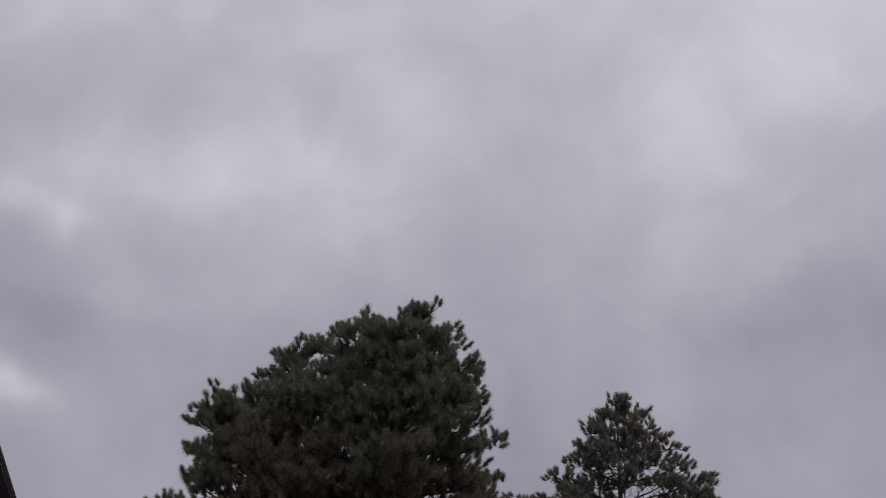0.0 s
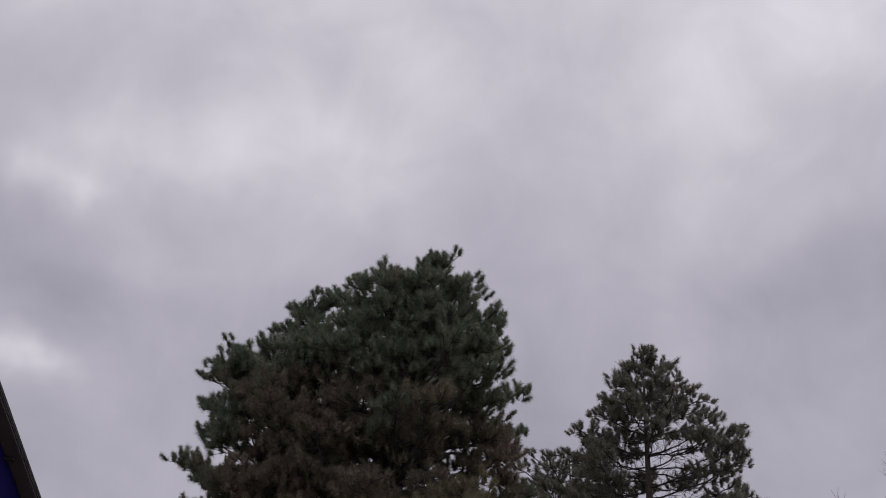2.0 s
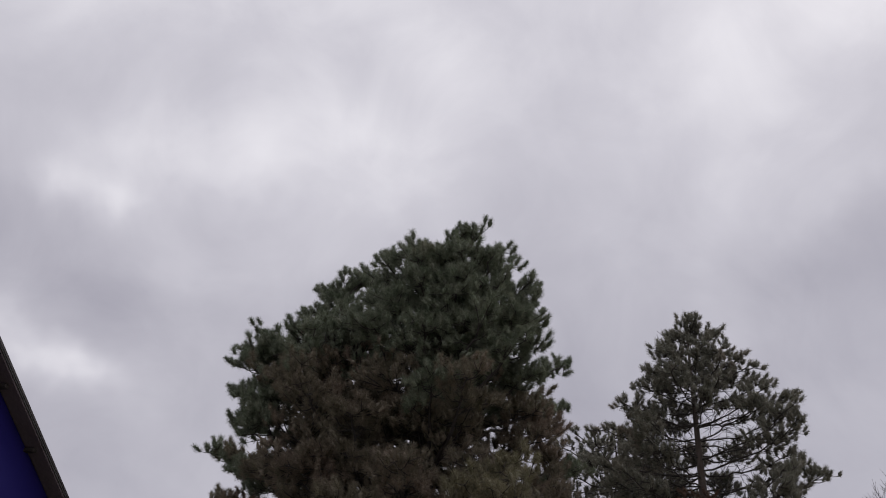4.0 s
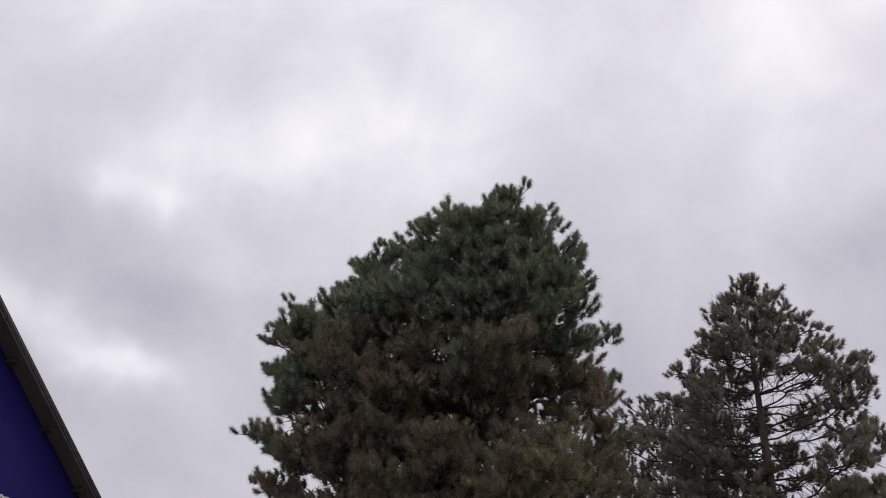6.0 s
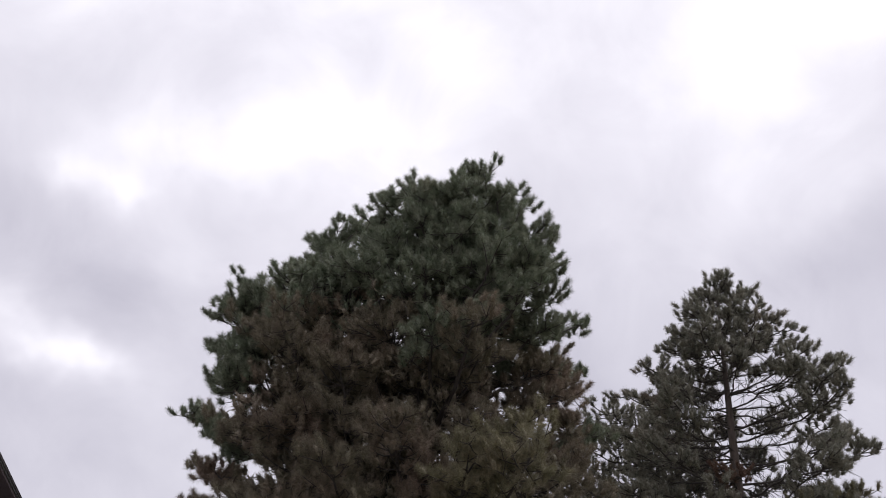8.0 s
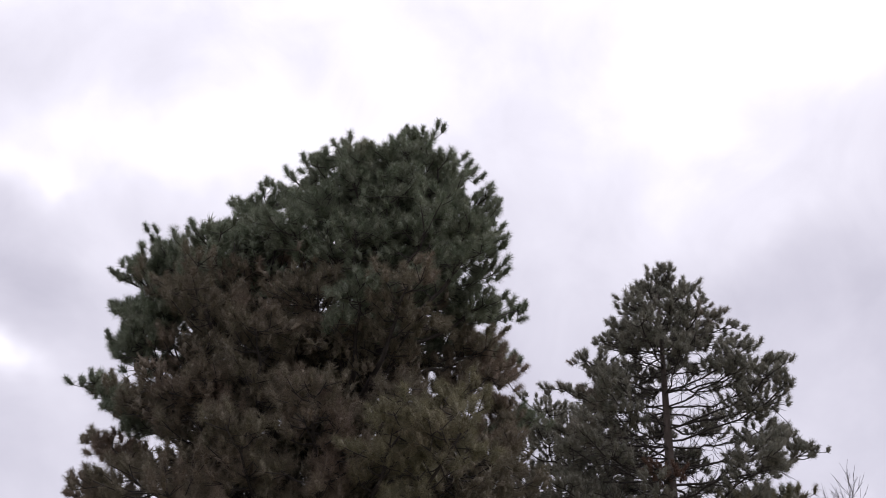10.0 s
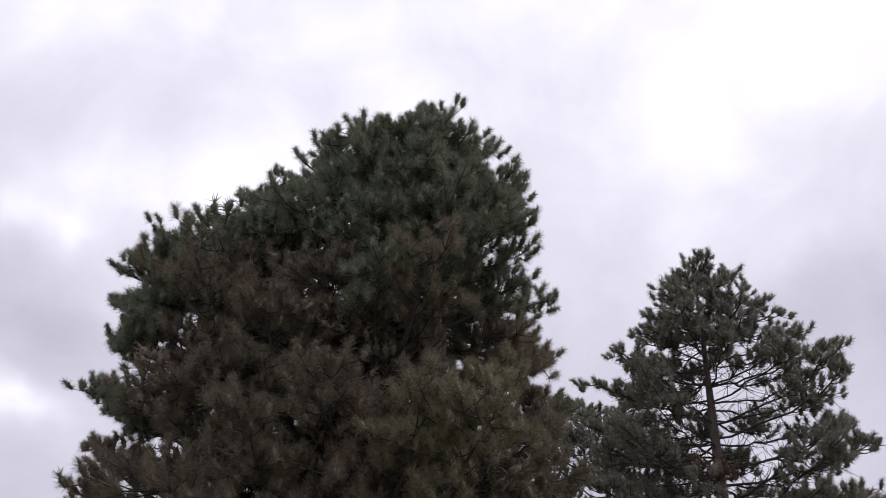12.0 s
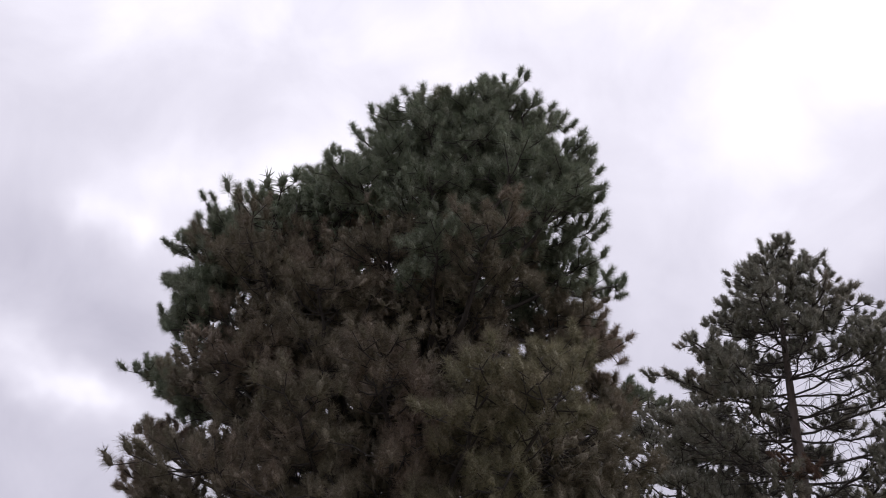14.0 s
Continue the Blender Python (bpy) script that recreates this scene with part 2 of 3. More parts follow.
def triangle_mesh(name, corners, triangles):
    block = bpy.data.meshes.new(name)
    block.vertices.add(len(corners))
    block.vertices.foreach_set("co", corners.ravel().astype(np.float32))
    block.loops.add(3 * len(triangles))
    block.loops.foreach_set("vertex_index", triangles.ravel().astype(np.int32))
    block.polygons.add(len(triangles))
    block.polygons.foreach_set("loop_start", np.arange(0, 3 * len(triangles), 3, dtype=np.int32))
    block.update(calc_edges=True)
    return block


SIDES = 4
HEART_RINGS = ((0.0, 0.5), (0.55, 1.0))


def heart_triangles():
    """The faces of the packed needle bases along one shoot: two rings and a tip."""
    out = []
    for i in range(SIDES):
        a, b = i, (i + 1) % SIDES
        out += [(a, b, b + SIDES), (a, b + SIDES, a + SIDES), (a + SIDES, b + SIDES, 2 * SIDES)]
    return np.array(out)


def needle_mesh(tufts, rng, count, reach, width):
    """Foxtail shoots: needles all round a shoot, square to it at its foot and fanning ahead at its tip."""
    at = np.array([t[0] for t in tufts])
    way = unit(np.array([t[1] for t in tufts]))
    length = np.array([t[2] for t in tufts])
    n = len(tufts)
    a = unit(np.cross(way, rng.normal(size=(n, 3))))
    b = np.cross(way, a)
    turn = np.arange(SIDES) * 2 * np.pi / SIDES
    rings = []
    for up, wide in HEART_RINGS:
        radius = 0.38 * reach * wide * rng.uniform(0.7, 1.25, (n, SIDES, 1))
        ring = np.cos(turn)[None, :, None] * a[:, None] + np.sin(turn)[None, :, None] * b[:, None]
        rings.append(at[:, None] + way[:, None] * (length[:, None, None] * up) + ring * radius)
    rings.append((at + way * (length * 1.05)[:, None])[:, None])
    hearts = np.concatenate(rings, 1)
    per = hearts.shape[1]
    heart_faces = (heart_triangles()[None] + (np.arange(n) * per)[:, None, None]).reshape(-1, 3)
    # needles, in a slightly bent cone; each shoot is a little fuller or thinner than the next
    u = rng.random((n, count)) ** 0.8
    turn = rng.random((n, count)) * 2 * np.pi
    ring = np.cos(turn)[..., None] * a[:, None] + np.sin(turn)[..., None] * b[:, None]
    lean = np.radians(82 - 46 * u**1.4 + rng.normal(0, 18, (n, count)))
    ahead = np.cos(lean)[..., None] * way[:, None] + np.sin(lean)[..., None] * ring
    root = at[:, None] + way[:, None] * (length[:, None] * (u * 1.1 - 0.1))[..., None] + ring * (0.05 * reach)
    size = reach * (1.0 - 0.12 * u) * rng.uniform(0.86, 1.05, (n, count)) * rng.uniform(0.85, 1.12, (n, 1)) * np.minimum(1.2, length[:, None] / 0.165)
    across = unit(np.cross(ahead, rng.normal(size=(n, count, 3)))) * (width / 2)
    tip = root + ahead * size[..., None] - UP * (0.06 * size)[..., None]
    blades = np.stack([root - across, root + across, tip], 2).reshape(-1, 3)
    blade_faces = np.arange(len(blades)).reshape(-1, 3) + n * per
    return triangle_mesh("needles", np.concatenate([hearts.reshape(-1, 3), blades]), np.concatenate([heart_faces, blade_faces]))


def bow(p0, p1, sag, steps, rng, shake=0.03):
    """A limb's line: out from the stem, then rising to its tip."""
    p0, p1 = np.asarray(p0, float), np.asarray(p1, float)
    reach = np.linalg.norm(p1 - p0)
    mid = p0 * 0.45 + p1 * 0.55 - UP * sag * reach
    t = np.linspace(0, 1, steps)[:, None]
    line = (1 - t) ** 2 * p0 + 2 * t * (1 - t) * mid + t**2 * p1
    line[1:-1] += rng.normal(0, shake * min(1, reach / 2), (steps - 2, 3))
    return line


def pine_limb(tree, rng, p0, p1, thick, spread, shoots, needles, flat=0.55, tuft=0.17, start=0.5, count=200, reach=0.128,
              width=0.0062, cluster=4, sag=0.16, rise=0.75, close=1.0, dead=0):
    """One limb of a pine with its side shoots, and the needles that they carry."""
    line = bow(p0, p1, sag, 10, rng)
    wood = ([], [])
    tube(wood, line, np.linspace(thick, 0.012, len(line)), 6)
    heading = unit(line[-1] - line[0])
    tufts = [(line[-1], unit(heading * 0.6 + UP * rise), tuft * 1.1)]
    for _ in range(shoots):
        u = start + (1 - start) * rng.random() ** 0.7
        root = np.array([np.interp(u, np.linspace(0, 1, len(line)), line[:, i]) for i in range(3)])
        # the shoots end on the upper and outer side of the clump
        off = unit(rng.normal(size=3))
        off[2] = abs(off[2]) if rng.random() < 0.75 else -0.5 * abs(off[2])
        off = off * rng.uniform(0.4, 0.95) * np.array((spread, spread, spread * flat)) + heading * 0.15 * spread
        end = root + off
        middle = (root + end) / 2 - UP * 0.10 * np.linalg.norm(off)
        tube(wood, [root, middle, end], [0.013, 0.010, 0.007], 4)
        out = unit(off + 1e-6)
        for j in range(cluster if rng.random() < 0.7 else cluster - 1):
            way = unit(UP * rise + out * 0.6 + heading * 0.15 + rng.normal(0, 0.2, 3))
            spot = end
            if j:
                spot = end + unit(rng.normal(size=3)) * close * rng.uniform(0.19, 0.31) * np.array((1, 1, 0.6))
                tube(wood, [middle * 0.4 + end * 0.6, spot], [0.008, 0.006], 3)
            tufts.append((spot, way, tuft * rng.uniform(0.75, 1.2)))
    for _ in range(dead):
        u = rng.uniform(0.12, 0.8)
        root = np.array([np.interp(u, np.linspace(0, 1, len(line)), line[:, i]) for i in range(3)])
        end = root + unit(heading * 0.7 + rng.normal(0, 0.55, 3)) * rng.uniform(0.25, 0.6)
        tube(wood, [root, (root + end) / 2 + rng.normal(0, 0.03, 3), end], [0.008, 0.006, 0.004], 3)
    limb = part("limb", tube_mesh(wood), TWIG, tree)
    part("needle_clump", needle_mesh(tufts, rng, count, reach, width), needles, limb, kind="stuff")
    return limb


def thing(name, x, y, z, label, category, group="", kind=""):
    ob = new(name)
    ob.location = (x, y, z)
    ob.empty_display_size = 0.3
    return tagged(ob, label, category, group, kind)


def settle(root):
    """Keeps the parts, which are built in the world's axes, where they are."""
    for child in root.children:
        child.matrix_parent_inverse = Matrix.Translation(root.location).inverted()


# ---- ground ----
bm = bmesh.new()
bmesh.ops.create_grid(bm, x_segments=60, y_segments=60, size=1500)
for v in bm.verts:
    far = max(0.0, v.co.length - 60)
    v.co.z = min(6.0, far * 0.004) * (0.5 + noise.noise(v.co * 0.004))
part("ground", bm, PALE_GROUND, None, "unseen flat ground, pale gravelly grass that throws light up, reaching the horizon", "structure")

# ---- the blue and white hall ----
RIDGE_Y, RIDGE_Z, EAVE = 11.03, 6.61, 4.05
SLOPE = {-1: 0.37, 1: 0.486}
VERGE_X, WALL_X, BACK_X = -6.28, -6.52, -18.0
hall = thing("hall", (WALL_X + BACK_X) / 2, RIDGE_Y, 0, "low gabled hall clad in dark blue sheet over white corrugated panels", "building")


def roof_z(y, below=0.0):
    return RIDGE_Z - abs(y - RIDGE_Y) * SLOPE[1 if y > RIDGE_Y else -1] - below


wall_end = RIDGE_Y + EAVE - 0.22
wall_start = RIDGE_Y - EAVE + 0.22
part("wall", slab([(wall_start, 0), (wall_end, 0), (wall_end, roof_z(wall_end, 0.09)), (RIDGE_Y, RIDGE_Z - 0.09), (wall_start, roof_z(wall_start, 0.09))],
                  WALL_X - 0.2, WALL_X), BLUE, hall, "dark blue sheet-metal gable wall")
part("wall", slab([(wall_start, 0), (wall_end, 0), (wall_end, roof_z(wall_end, 0.09)), (RIDGE_Y, RIDGE_Z - 0.09), (wall_start, roof_z(wall_start, 0.09))],
                  BACK_X, BACK_X + 0.2), BLUE, hall)
for y0, y1 in ((wall_start, wall_start + 0.2), (wall_end - 0.2, wall_end)):
    part("wall", box(BACK_X + 0.2, WALL_X - 0.2, y0, y1, 0, roof_z(y0 if y0 < RIDGE_Y else y1, 0.14)), BLUE, hall)
for way in (-1, 1):
    edge, DROP, PITCH = RIDGE_Y + way * EAVE, SLOPE[way] * EAVE, SLOPE[way]
    # roof sheet with its lining of boards
    part("roof", slab([(RIDGE_Y, RIDGE_Z), (edge, RIDGE_Z - DROP), (edge, RIDGE_Z - DROP - 0.05), (RIDGE_Y, RIDGE_Z - 0.05)], BACK_X - 0.2, VERGE_X),
         ROOFING, hall, "grey roof sheeting")
    part("soffit", slab([(RIDGE_Y + way * 0.004, RIDGE_Z - 0.054), (edge - way * 0.06, roof_z(edge - way * 0.06, 0.054)), (edge - way * 0.06, roof_z(edge - way * 0.06, 0.085)),
                         (RIDGE_Y + way * 0.004, RIDGE_Z - 0.085)], WALL_X + 0.004, VERGE_X - 0.014), BOARD, hall, "weathered grey-brown verge boarding")
    part("verge_trim", slab([(RIDGE_Y + way * 0.003, RIDGE_Z + 0.02), (edge + way * 0.02, RIDGE_Z - DROP + 0.01), (edge + way * 0.02, RIDGE_Z - DROP - 0.03), (RIDGE_Y + way * 0.003, RIDGE_Z - 0.03)],
                            VERGE_X - 0.012, VERGE_X + 0.008), TRIM, hall, "thin dark metal verge trim")
    part("ridge_cap", slab([(RIDGE_Y, RIDGE_Z + 0.035), (RIDGE_Y + way * 0.16, RIDGE_Z + 0.035 - 0.16 * PITCH), (RIDGE_Y + way * 0.16, RIDGE_Z + 0.005 - 0.16 * PITCH), (RIDGE_Y, RIDGE_Z + 0.005)],
                           BACK_X - 0.2, VERGE_X + 0.02), TRIM, hall)
    for k in range(4):
        y = RIDGE_Y + way * (0.12 + 1.06 * k)
        z = roof_z(y, 0.09)
        part("purlin", box(WALL_X - 0.01, VERGE_X - 0.10, y - 0.05, y + 0.05, z - 0.05, z + 0.002), DARK_WOOD, hall, "dark timber purlin end")


def corrugated(y0, y1, z0, z1, x, depth, pitch):
    """An upright sheet with rounded waves along y."""
    bm = bmesh.new()
    steps = int((y1 - y0) / pitch * 8)
    rows = []
    for z in (z0, z1):
        for back in (0.0, 0.02):
            row = []
            for i in range(steps + 1):
                y = y0 + (y1 - y0) * i / steps
                row.append(bm.verts.new((x - back + depth * 0.5 * math.sin(2 * math.pi * y / pitch), y, z)))
            rows.append(row)
    front0, back0, front1, back1 = rows
    for i in range(steps):
        bm.faces.new((front0[i], front0[i + 1], front1[i + 1], front1[i]))
        bm.faces.new((back0[i + 1], back0[i], back1[i], back1[i + 1]))
        bm.faces.new((front1[i], front1[i + 1], back1[i + 1], back1[i]))
        bm.faces.new((front0[i + 1], front0[i], back0[i], back0[i + 1]))
    bm.faces.new((front0[0], front1[0], back1[0], back0[0]))
    bm.faces.new((front0[-1], back0[-1], back1[-1], front1[-1]))
    return bm


CLAD_END = 14.62
part("fascia", box(-6.495, -6.462, 7.4, CLAD_END, 4.06, 4.375), WHITE, hall, "smooth white fascia board")
part("canopy_sheet", corrugated(7.4, CLAD_END - 0.01, 4.376, 4.412, -6.465, 0.04, 0.13), WHITE, hall, "scalloped edge of white corrugated sheet")
part("cladding", corrugated(7.4, CLAD_END - 0.02, 0.0, 4.056, -6.480, 0.006, 0.22), WHITE, hall, "white ribbed lower wall panels")

# the lower wing behind it
wing = thing("wing", -9.5, 17.5, 0, "low dark-roofed wing behind the blue hall", "building")
part("wall", box(-12.5, -6.78, 15.09, 19.8, 0, 3.6), BLUE, wing)
part("roof", slab([(15.10, 4.60), (20.1, 3.85), (20.1, 3.75), (15.10, 4.46)], -12.8, -6.62), ROOFING, wing, "shallow grey sheet roof")
part("verge_trim", slab([(15.10, 4.63), (20.12, 3.88), (20.12, 3.70), (15.10, 4.44)], -6.616, -6.58), TRIM, wing)
for ob in (hall, wing):
    settle(ob)

# ---- the broad old pine ----
PINE_Y = 18.8
CROWN_Z = [3.5, 4.5, 6.0, 7.0, 8.0, 9.0, 10.0, 10.7, 11.2, 11.7, 12.1]
CROWN_LEFT = [-4.6, -5.0, -5.1, -5.2, -5.4, -5.5, -5.3, -4.2, -3.5, -2.5, -1.0]
CROWN_RIGHT = [1.8, 2.0, 1.8, 1.6, 1.3, 1.0, 0.9, 0.7, 0.45, 0.1, -0.3]
CROWN_FRONT = [15.6, 15.5, 15.7, 15.9, 16.2, 16.6, 17.0, 17.3, 17.5, 17.9, 18.4]
CROWN_BACK = [21.6, 22.0, 22.2, 22.2, 22.0, 21.6, 20.9, 20.3, 19.9, 19.4, 18.8]

rng = np.random.default_rng(11)
old_pine = thing("pine_tree", -1.9, PINE_Y, 0, "broad old black pine with dense dark green needle tufts", "tree", "pines")
stem = ([], [])
TRUNK = np.array([(-1.9, PINE_Y, -0.1), (-1.85, PINE_Y, 2.0), (-1.75, PINE_Y + 0.05, 4.5), (-1.4, PINE_Y, 7.0), (-1.0, PINE_Y - 0.1, 9.5), (-0.7, PINE_Y - 0.3, 11.7)])
FORK = np.array([(-1.75, PINE_Y + 0.05, 4.4), (-2.5, PINE_Y + 0.2, 6.0), (-3.2, PINE_Y + 0.7, 8.0), (-3.6, PINE_Y + 1.4, 11.2)])
tube(stem, TRUNK, [0.34, 0.29, 0.24, 0.17, 0.11, 0.03], 12)
tube(stem, FORK, [0.17, 0.14, 0.10, 0.03], 10)
part("trunk", tube_mesh(stem), BARK, old_pine, "grey-brown fissured trunk")


def on_stem(stem_line, z):
    z = min(max(z, stem_line[0][2]), stem_line[-1][2])
    return np.array([np.interp(z, stem_line[:, 2], stem_line[:, i]) for i in range(3)])


def inside(x, y, z, inset):
    """How far out in the crown a clump lies (1: on its skin); None above the crown."""
    z = z + 0.6 * inset + 0.45 * max(0.0, 19.2 - y) * min(1.0, max(0.0, -2.4 - x))
    left, right, front, back = (float(np.interp(z, CROWN_Z, side)) for side in (CROWN_LEFT, CROWN_RIGHT, CROWN_FRONT, CROWN_BACK))
    across, deep = (right - left) / 2 - inset, (back - front) / 2 - inset
    if z > 12.1 or across <= 0 or deep <= 0:
        return None
    return ((x - (left + right) / 2) / across) ** 2 + ((y - (front + back) / 2) / deep) ** 2


def hollow(x, y, z):
    """The dark hollow under the upper boughs where a limb was lost."""
    return abs(x - 0.1) < 0.5 and y < 18.8 and 6.6 < z < 8.3


def bough_needles(x, y, z):
    """Green towards the top and the outside, brown in the lower middle, painted sunlit olive on a few low boughs."""
    if z < 6.4 and -0.6 < x < 1.0 and y < 17.0:
        return NEEDLES_LIT
    brown = (8.4 - z) / 3.0 + 0.3 * (x > -4.6) + rng.normal(0, 0.18)
    return NEEDLES_BROWN if brown > 0.25 and z < 9.4 else NEEDLES


def bough(x, y, z, size, shoots, thick=0.045, **more):
    """A limb from the nearer stem that carries one cushion of shoots."""
    line = FORK if x < -2.6 else TRUNK
    foot = on_stem(line, z)
    flat_way = math.hypot(x - foot[0], y - foot[1])
    pine_limb(old_pine, rng, on_stem(line, z - 0.25 - 0.42 * flat_way), (x, y, z), thick + 0.008 * flat_way, size, shoots, bough_needles(x, y, z), **more)


LEFT_ARMS = [(-6.28, 21.0, 7.90, 0.38), (-5.9, 20.7, 7.75, 0.42), (-6.05, 20.9, 6.72, 0.36), (-5.65, 20.5, 6.6, 0.40), (-5.9, 20.6, 5.8, 0.45), (-5.35, 20.1, 7.1, 0.45), (-5.5, 20.2, 5.7, 0.5), (-5.0, 19.3, 7.0, 0.42)]
LEFT_LOBE = [(-5.38, 19.5, 7.95, 0.42), (-5.36, 19.3, 8.6, 0.44), (-5.44, 19.5, 9.38, 0.42), (-5.14, 19.5, 10.0, 0.36), (-5.45, 19.5, 9.72, 0.34), (-4.95, 19.4, 9.8, 0.36), (-4.75, 19.3, 9.5, 0.42), (-4.4, 19.2, 9.35, 0.42), (-4.85, 18.7, 8.4, 0.5),
             (-4.85, 18.5, 7.7, 0.5), (-4.5, 18.6, 8.6, 0.5)]
SHOULDER = [(-4.45, 20.4, 10.5, 0.40), (-4.12, 20.5, 11.08, 0.38), (-3.82, 20.4, 11.5, 0.38), (-3.45, 20.3, 11.68, 0.36), (-3.1, 20.2, 11.72, 0.36), (-3.4, 18.6, 9.7, 0.5), (-2.9, 18.5, 9.85, 0.5),
            (-4.0, 18.2, 8.5, 0.5), (-3.5, 19.8, 9.85, 0.5), (-3.0, 19.5, 10.4, 0.45), (-2.5, 18.8, 10.6, 0.4), (-4.15, 19.8, 9.7, 0.45)]
DOME = [(-2.25, 18.6, 11.36, 0.36), (-1.8, 18.6, 11.52, 0.36), (-1.35, 18.6, 11.5, 0.38), (-0.75, 18.7, 11.75, 0.38), (-0.4, 18.7, 11.82, 0.36), (-0.02, 18.8, 11.45, 0.34), (0.0, 18.4, 11.12, 0.36), (0.2, 18.2, 10.7, 0.38),
        (-0.9, 17.8, 11.0, 0.42), (-0.35, 17.8, 10.9, 0.42), (-1.6, 17.9, 10.9, 0.42), (-2.1, 18.1, 10.75, 0.42), (0.12, 17.7, 10.2, 0.42), (-0.7, 17.4, 10.3, 0.45), (-1.5, 17.5, 10.2, 0.45)]
CROWN_HEART = [(-1.0, 18.5, 10.7, 0.5), (-0.35, 18.3, 10.3, 0.5), (-1.7, 18.5, 10.6, 0.5), (-0.6, 18.2, 9.8, 0.55), (0.15, 18.3, 9.6, 0.5), (-1.4, 18.2, 9.8, 0.55), (-2.3, 18.5, 10.2, 0.5), (-0.1, 17.4, 9.6, 0.45),
              (-0.9, 17.2, 9.7, 0.45), (-2.1, 17.6, 9.9, 0.45), (-3.5, 20.2, 11.0, 0.45), (-3.9, 20.3, 10.6, 0.42), (-2.9, 19.7, 10.1, 0.45), (0.3, 19.6, 7.5, 0.5), (-0.2, 19.4, 8.2, 0.5), (0.25, 19.5, 8.7, 0.45)]
RIGHT_EDGE = [(0.78, 18.2, 10.48, 0.32), (0.80, 18.3, 10.0, 0.36), (0.76, 18.3, 9.6, 0.36), (0.68, 18.6, 9.15, 0.38), (0.6, 18.8, 8.6, 0.38), (0.7, 19.2, 8.1, 0.42), (0.85, 19.0, 7.5, 0.42),
              (1.05, 19.0, 6.6, 0.42), (1.0, 18.6, 5.5, 0.5), (0.45, 17.6, 9.4, 0.42), (1.0, 19.8, 7.9, 0.42), (1.2, 19.9, 7.2, 0.42), (0.9, 20.2, 8.7, 0.36)]
FRONT = [(-0.5, 16.5, 7.75, 0.55), (-1.2, 16.9, 7.75, 0.5), (-2.7, 17.1, 7.3, 0.6), (-1.7, 16.6, 6.1, 0.6), (0.25, 16.1, 5.45, 0.6), (-0.45, 16.1, 5.5, 0.55), (-3.7, 17.1, 8.0, 0.55),
         (-3.5, 17.5, 6.6, 0.6), (-0.3, 17.0, 9.0, 0.5), (-1.4, 17.2, 9.1, 0.5), (-2.4, 17.5, 9.2, 0.5), (0.4, 16.9, 8.6, 0.42), (0.25, 16.9, 6.15, 0.55), (-2.6, 16.6, 5.4, 0.6)]
for x, y, z, size in LEFT_ARMS:
    bough(x, y, z - 0.04, size, int(88 * size**1.6), start=0.6, close=0.75)
for x, y, z, size in LEFT_LOBE + RIGHT_EDGE:
    bough(x, y, z - 0.04, size, int(58 * size**1.6), start=0.68)
for x, y, z, size in SHOULDER + DOME + CROWN_HEART + FRONT:
    bough(x, y, z - 0.04, size, int(44 * size**1.6), start=0.62)

# boughs that fill the skin of the crown between them
clumps = [(x, y, z, 0.8 * size) for x, y, z, size in LEFT_LOBE + SHOULDER + DOME + CROWN_HEART + RIGHT_EDGE + FRONT]
named = len(clumps)
tries = 0
while len(clumps) < named + 78 and tries < 40000:
    tries += 1
    x, y, z = rng.uniform(-6.0, 2.0), rng.uniform(15.6, 22.2), rng.uniform(4.0, 11.8)
    size = rng.uniform(0.55, 0.9) * (0.75 if z > 10 else 1.0)
    r = inside(x, y, z, size * 0.7)
    if r is None or r > 1 or (r < 0.35 and rng.random() < 0.8) or (y > 20.4 and rng.random() < 0.5):
        continue
    if hollow(x, y, z) or (x < -2.3 and z > 9.8 and y < 19.7):
        continue
    if any((x - c[0]) ** 2 + (y - c[1]) ** 2 + 2.2 * (z - c[2]) ** 2 < (0.64 * (size + c[3])) ** 2 for c in clumps):
        continue
    clumps.append((x, y, z, size))
for x, y, z, size in clumps[named:]:
    bough(x, y, z - 0.1, size, int(26 * size**2), 0.03, count=200 if y < 19.2 else (80 if y < 20.4 else 30), width=0.0062 if y < 19.2 else (0.012 if y < 20.4 else 0.02))


def sprig(x, y, z, size, shoots, low=0.9, line=TRUNK, **more):
    """A limb that reaches out past the crown."""
    pine_limb(old_pine, rng, on_stem(line, z - low), (x, y, z), 0.05, size, shoots, NEEDLES, **more)


sprig(1.66, 21.5, 9.92, 0.26, 7, 1.1, start=0.72)
sprig(1.25, 21.2, 9.6, 0.28, 6, 0.9, start=0.6)
sprig(1.62, 22.3, 9.15, 0.24, 6, 0.8, start=0.7)
sprig(1.2, 21.4, 8.7, 0.3, 7, 0.7, start=0.6)
sprig(1.0, 20.2, 8.4, 0.35, 8, 0.8, start=0.55)
sprig(1.4, 19.2, 6.75, 0.28, 6, 0.8, start=0.65)
sprig(-3.88, 16.95, 8.40, 0.14, 3, 1.4, FORK, start=0.85, cluster=2)
sprig(-2.72, 18.75, 11.05, 0.10, 2, 1.2, TRUNK, start=0.85, cluster=2)
sprig(0.06, 17.75, 10.9, 0.16, 4, 1.2, start=0.8, cluster=2)
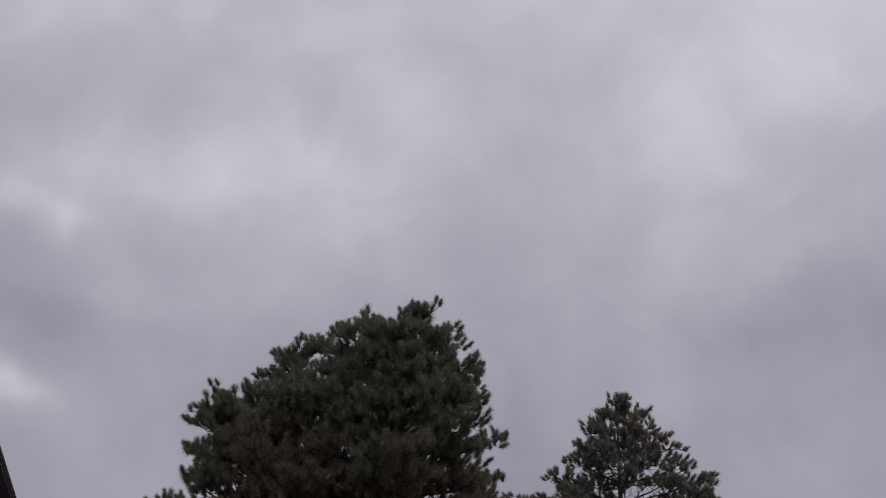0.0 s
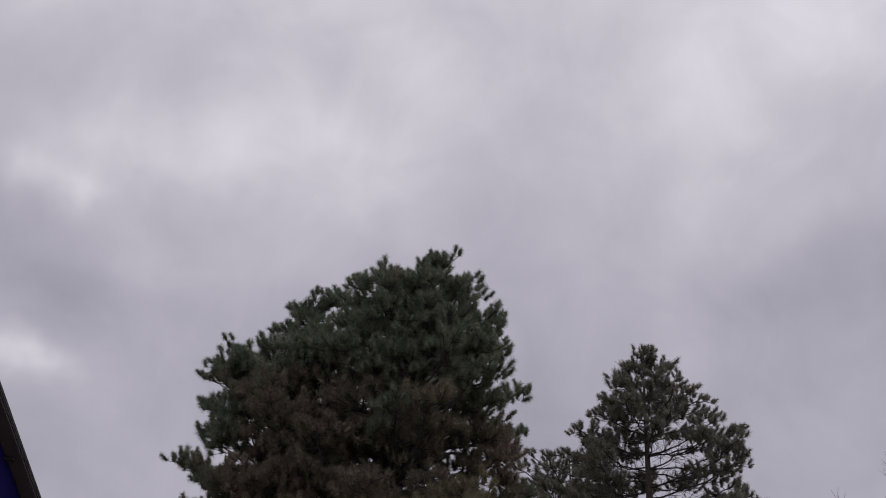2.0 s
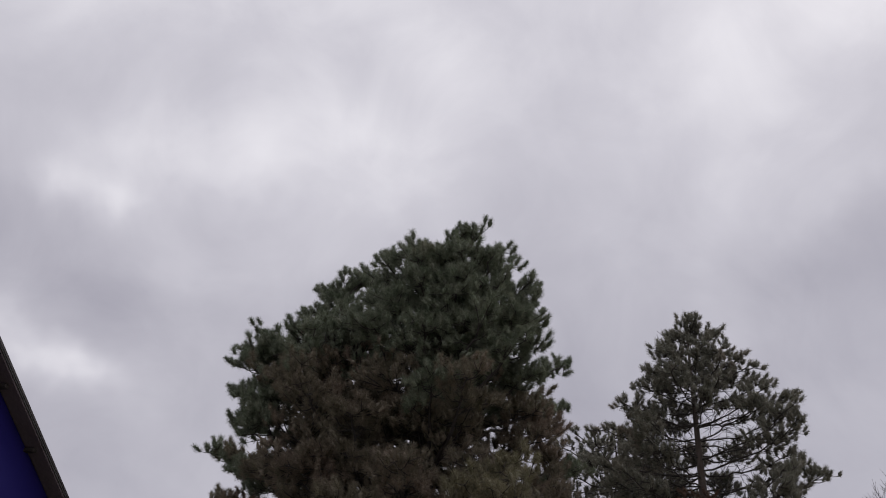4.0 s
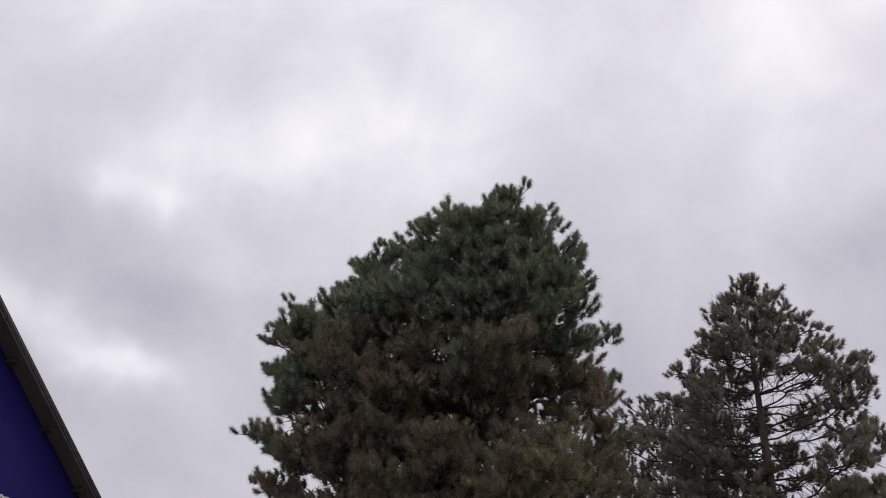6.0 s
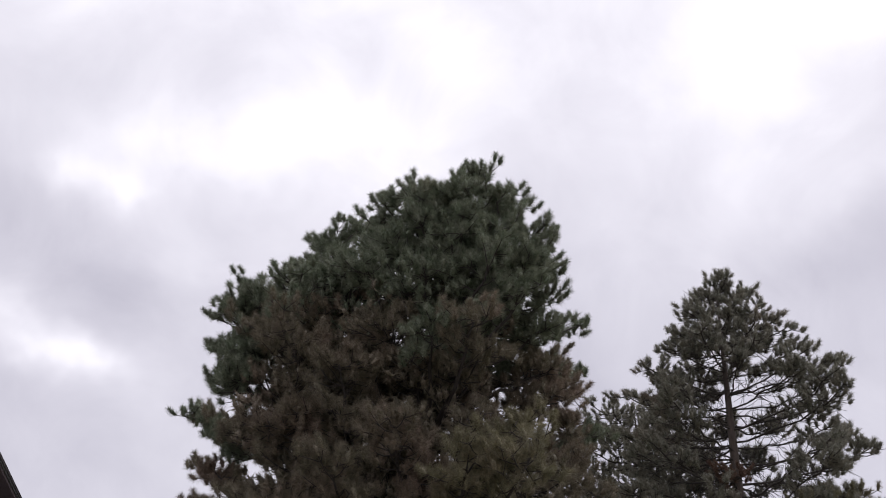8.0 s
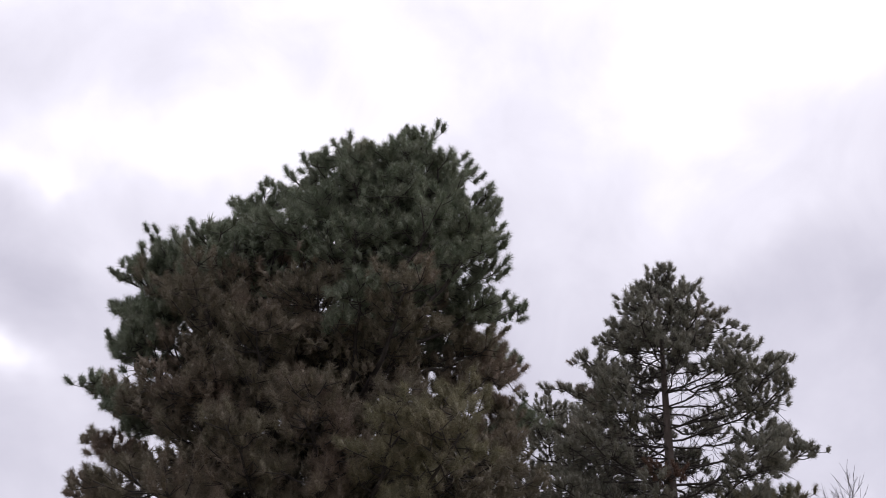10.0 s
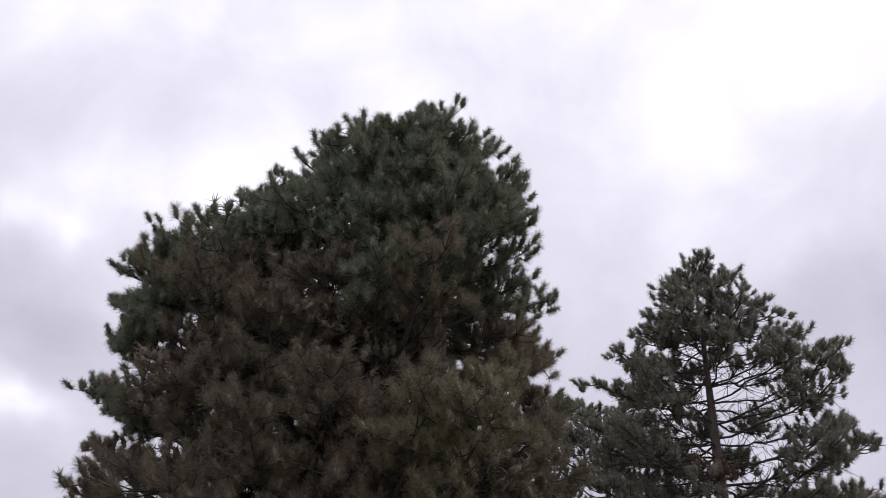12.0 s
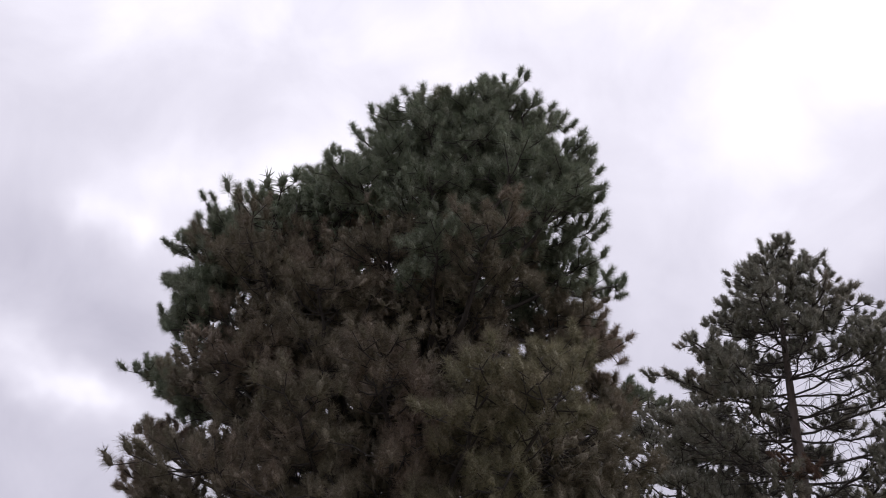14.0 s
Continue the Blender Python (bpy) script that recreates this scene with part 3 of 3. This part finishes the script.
# the shaded boughs inside the crown, which close most of the gaps
inner = []
tries = 0
while len(inner) < 66 and tries < 30000:
    tries += 1
    x, y, z = rng.uniform(-5.4, 1.4), rng.uniform(17.6, 21.4), rng.uniform(4.6, 11.2)
    r = inside(x, y, z, 0.6)
    if hollow(x, y, z):
        continue
    if r is None or r > 0.8 or any((x - c[0]) ** 2 + 0.5 * (y - c[1]) ** 2 + (z - c[2]) ** 2 < 0.5 for c in inner):
        continue
    inner.append((x, y, z))
for x, y, z in inner:
    bough(x, y, z - 0.1, 0.64, 15, 0.03, flat=0.8, tuft=0.17, count=16, reach=0.15, width=0.028, start=0.55)
# boughs close to the stems
for k in range(34):
    z = 4.4 + 5.2 * (k + 0.5) / 34
    line = FORK if k % 2 else TRUNK
    turn, far = 2.4 * k, rng.uniform(0.4, 1.2)
    tip = on_stem(line, z) + np.array((math.cos(turn) * far, math.sin(turn) * far * 0.8, 0.1))
    pine_limb(old_pine, rng, on_stem(line, z - 0.3), tip, 0.03, 0.62, 15, NEEDLES_BROWN, count=36, width=0.016, start=0.3)
settle(old_pine)

# ---- the slender pine beside it ----
rng = np.random.default_rng(23)


def whorled_pine(x, y, top, low, span_z, span, step, per, needles, label, tuft, spread, shoots, lean=0.0, cluster=4, start=0.5, uneven=0.0, close=1.0, dead=0, count=112, width=0.0072):
    """A pine whose limbs stand in whorls, with sky between them."""
    tree = thing("pine_tree", x, y, 0, label, "tree", "pines")
    stem = ([], [])
    zs = np.array([-0.1, 1.5, top * 0.35, top * 0.6, top * 0.85, top])
    line = np.stack([x + lean * zs / top, np.full(6, y), zs], 1)
    tube(stem, line, [0.22, 0.19, 0.15, 0.10, 0.045, 0.012], 10)
    part("trunk", tube_mesh(stem), BARK, tree, "straight grey-brown trunk")
    z, turn = low, 0.0
    while z < top - 0.25:
        reach = float(np.interp(z, span_z, span))
        number = per if z < top - 1.0 else 4
        for k in range(number):
            angle = turn + 2 * math.pi * k / number + rng.normal(0, 0.18)
            long = reach * rng.uniform(0.72, 1.05) * (1 + uneven * math.cos(angle))
            if dead and z < 8.8 and math.sin(angle) < -0.92:
                continue  # the limbs on the open side were lost
            root = on_stem(line, z + rng.normal(0, 0.06))
            tip = root + np.array((math.cos(angle) * long, math.sin(angle) * long, 0.18 * long + 0.12))
            pine_limb(tree, rng, root, tip, 0.009 + 0.0055 * long, spread * (0.7 + 0.2 * long), max(4, int(shoots * (0.35 + 0.3 * long))), needles,
                      flat=0.4, tuft=tuft, start=start, sag=0.13, cluster=cluster, reach=0.125, count=count, width=width, close=close, dead=int(dead * long))
        z += step * rng.uniform(0.85, 1.15)
        turn += 0.7
    top_line = on_stem(line, top)
    pine_limb(tree, rng, on_stem(line, top - 0.7), top_line, 0.02, 0.25, 8, needles, tuft=tuft, cluster=cluster, reach=0.125, count=count)
    settle(tree)
    return tree


slender = whorled_pine(4.40, 22.9, 11.55, 4.0, [4, 6.9, 7.6, 8.4, 8.9, 9.45, 10.15, 10.85, 11.4], [2.7, 2.65, 2.5, 2.25, 1.9, 1.55, 1.2, 0.7, 0.4], 0.40, 8, NEEDLES_THIN,
                       "slender pine with sparse whorled limbs and grey-green tufts", 0.148, 0.28, 9, 0.54, start=0.52, uneven=0.06, close=0.78, dead=12)
brown = pine_limb(slender, rng, (4.7, 22.9, 6.7), (4.5, 22.35, 6.95), 0.02, 0.34, 10, NEEDLES_DEAD, reach=0.1, tuft=0.13)
tagged(brown, "small withered red-brown spray")
for tip in ((6.2, 21.9, 6.25), (5.6, 21.6, 5.95), (6.9, 22.3, 6.4)):
    pine_limb(slender, rng, (4.55, 22.9, tip[2] - 0.7), tip, 0.03, 0.45, 13, NEEDLES_LIT, start=0.6, reach=0.125, tuft=0.148, count=112)
settle(slender)
whorled_pine(3.3, 26.5, 9.8, 3.5, [4, 7, 8.5, 9.3, 10.0], [2.4, 2.3, 2.0, 1.5, 0.9], 0.5, 7, NEEDLES_THIN,
             "short bushy pine half hidden behind the broad one", 0.15, 0.42, 12, start=0.2, count=44, width=0.013)


# ---- leafless trees far off ----
def bare_tree(x, y, height, wide, label, seed, deepest=4, limbs=9):
    r = np.random.default_rng(seed)
    tree = thing("bare_tree", x, y, 0, label, "tree", "leafless trees")
    trunk = ([], [])
    top = np.array((x + r.normal(0, 0.4), y, height * 0.62))
    tube(trunk, bow((x, y, -0.1), top, 0.0, 7, r, 0.08), np.linspace(0.28, 0.10, 7), 9)
    part("trunk", tube_mesh(trunk), BARE_TWIG, tree)

    def split_up(out, p, way, long, thick, level):
        end = p + way * long
        line = bow(p, end, 0.04, 6, r, 0.05)
        keep = line if level < 3 else line[[0, 2, 5]]
        tube(out, keep, np.linspace(thick, thick * 0.45, len(keep)), 5 if level < 2 else 3)
        if level == deepest:
            return
        for k in range(4 if level < 3 else 3):
            at = line[2 + k] if k < 4 else line[-1]
            aim = unit(way * 0.8 + UP * 0.35 + r.normal(0, 0.42, 3))
            split_up(out, at, aim, long * r.uniform(0.45, 0.7), max(0.011, thick * 0.5), level + 1)
        split_up(out, line[-1], unit(way + UP * 0.2 + r.normal(0, 0.12, 3)), long * 0.6, max(0.011, thick * 0.45), level + 1)

    for k in range(limbs):
        out = ([], [])
        root = np.array((x, y, height * r.uniform(0.28, 0.6)))
        angle = k * 2.4
        aim = unit(np.array((math.cos(angle) * wide, math.sin(angle) * wide, height * 0.6)))
        split_up(out, root, aim, height * r.uniform(0.2, 0.26), 0.09, 0)
        part("limb", tube_mesh(out), BARE_TWIG, tree)
    settle(tree)


bare_tree(26.3, 45.0, 15.9, 8.0, "tall leafless tree with fine upright twigs", 5)
bare_tree(19.9, 45.0, 12.8, 3.2, "leafless tree with dense fine twigs", 13, 4, 7)
bare_tree(-22.5, 46.0, 10.6, 5.0, "small leafless tree beyond the hall roof", 8, 3)
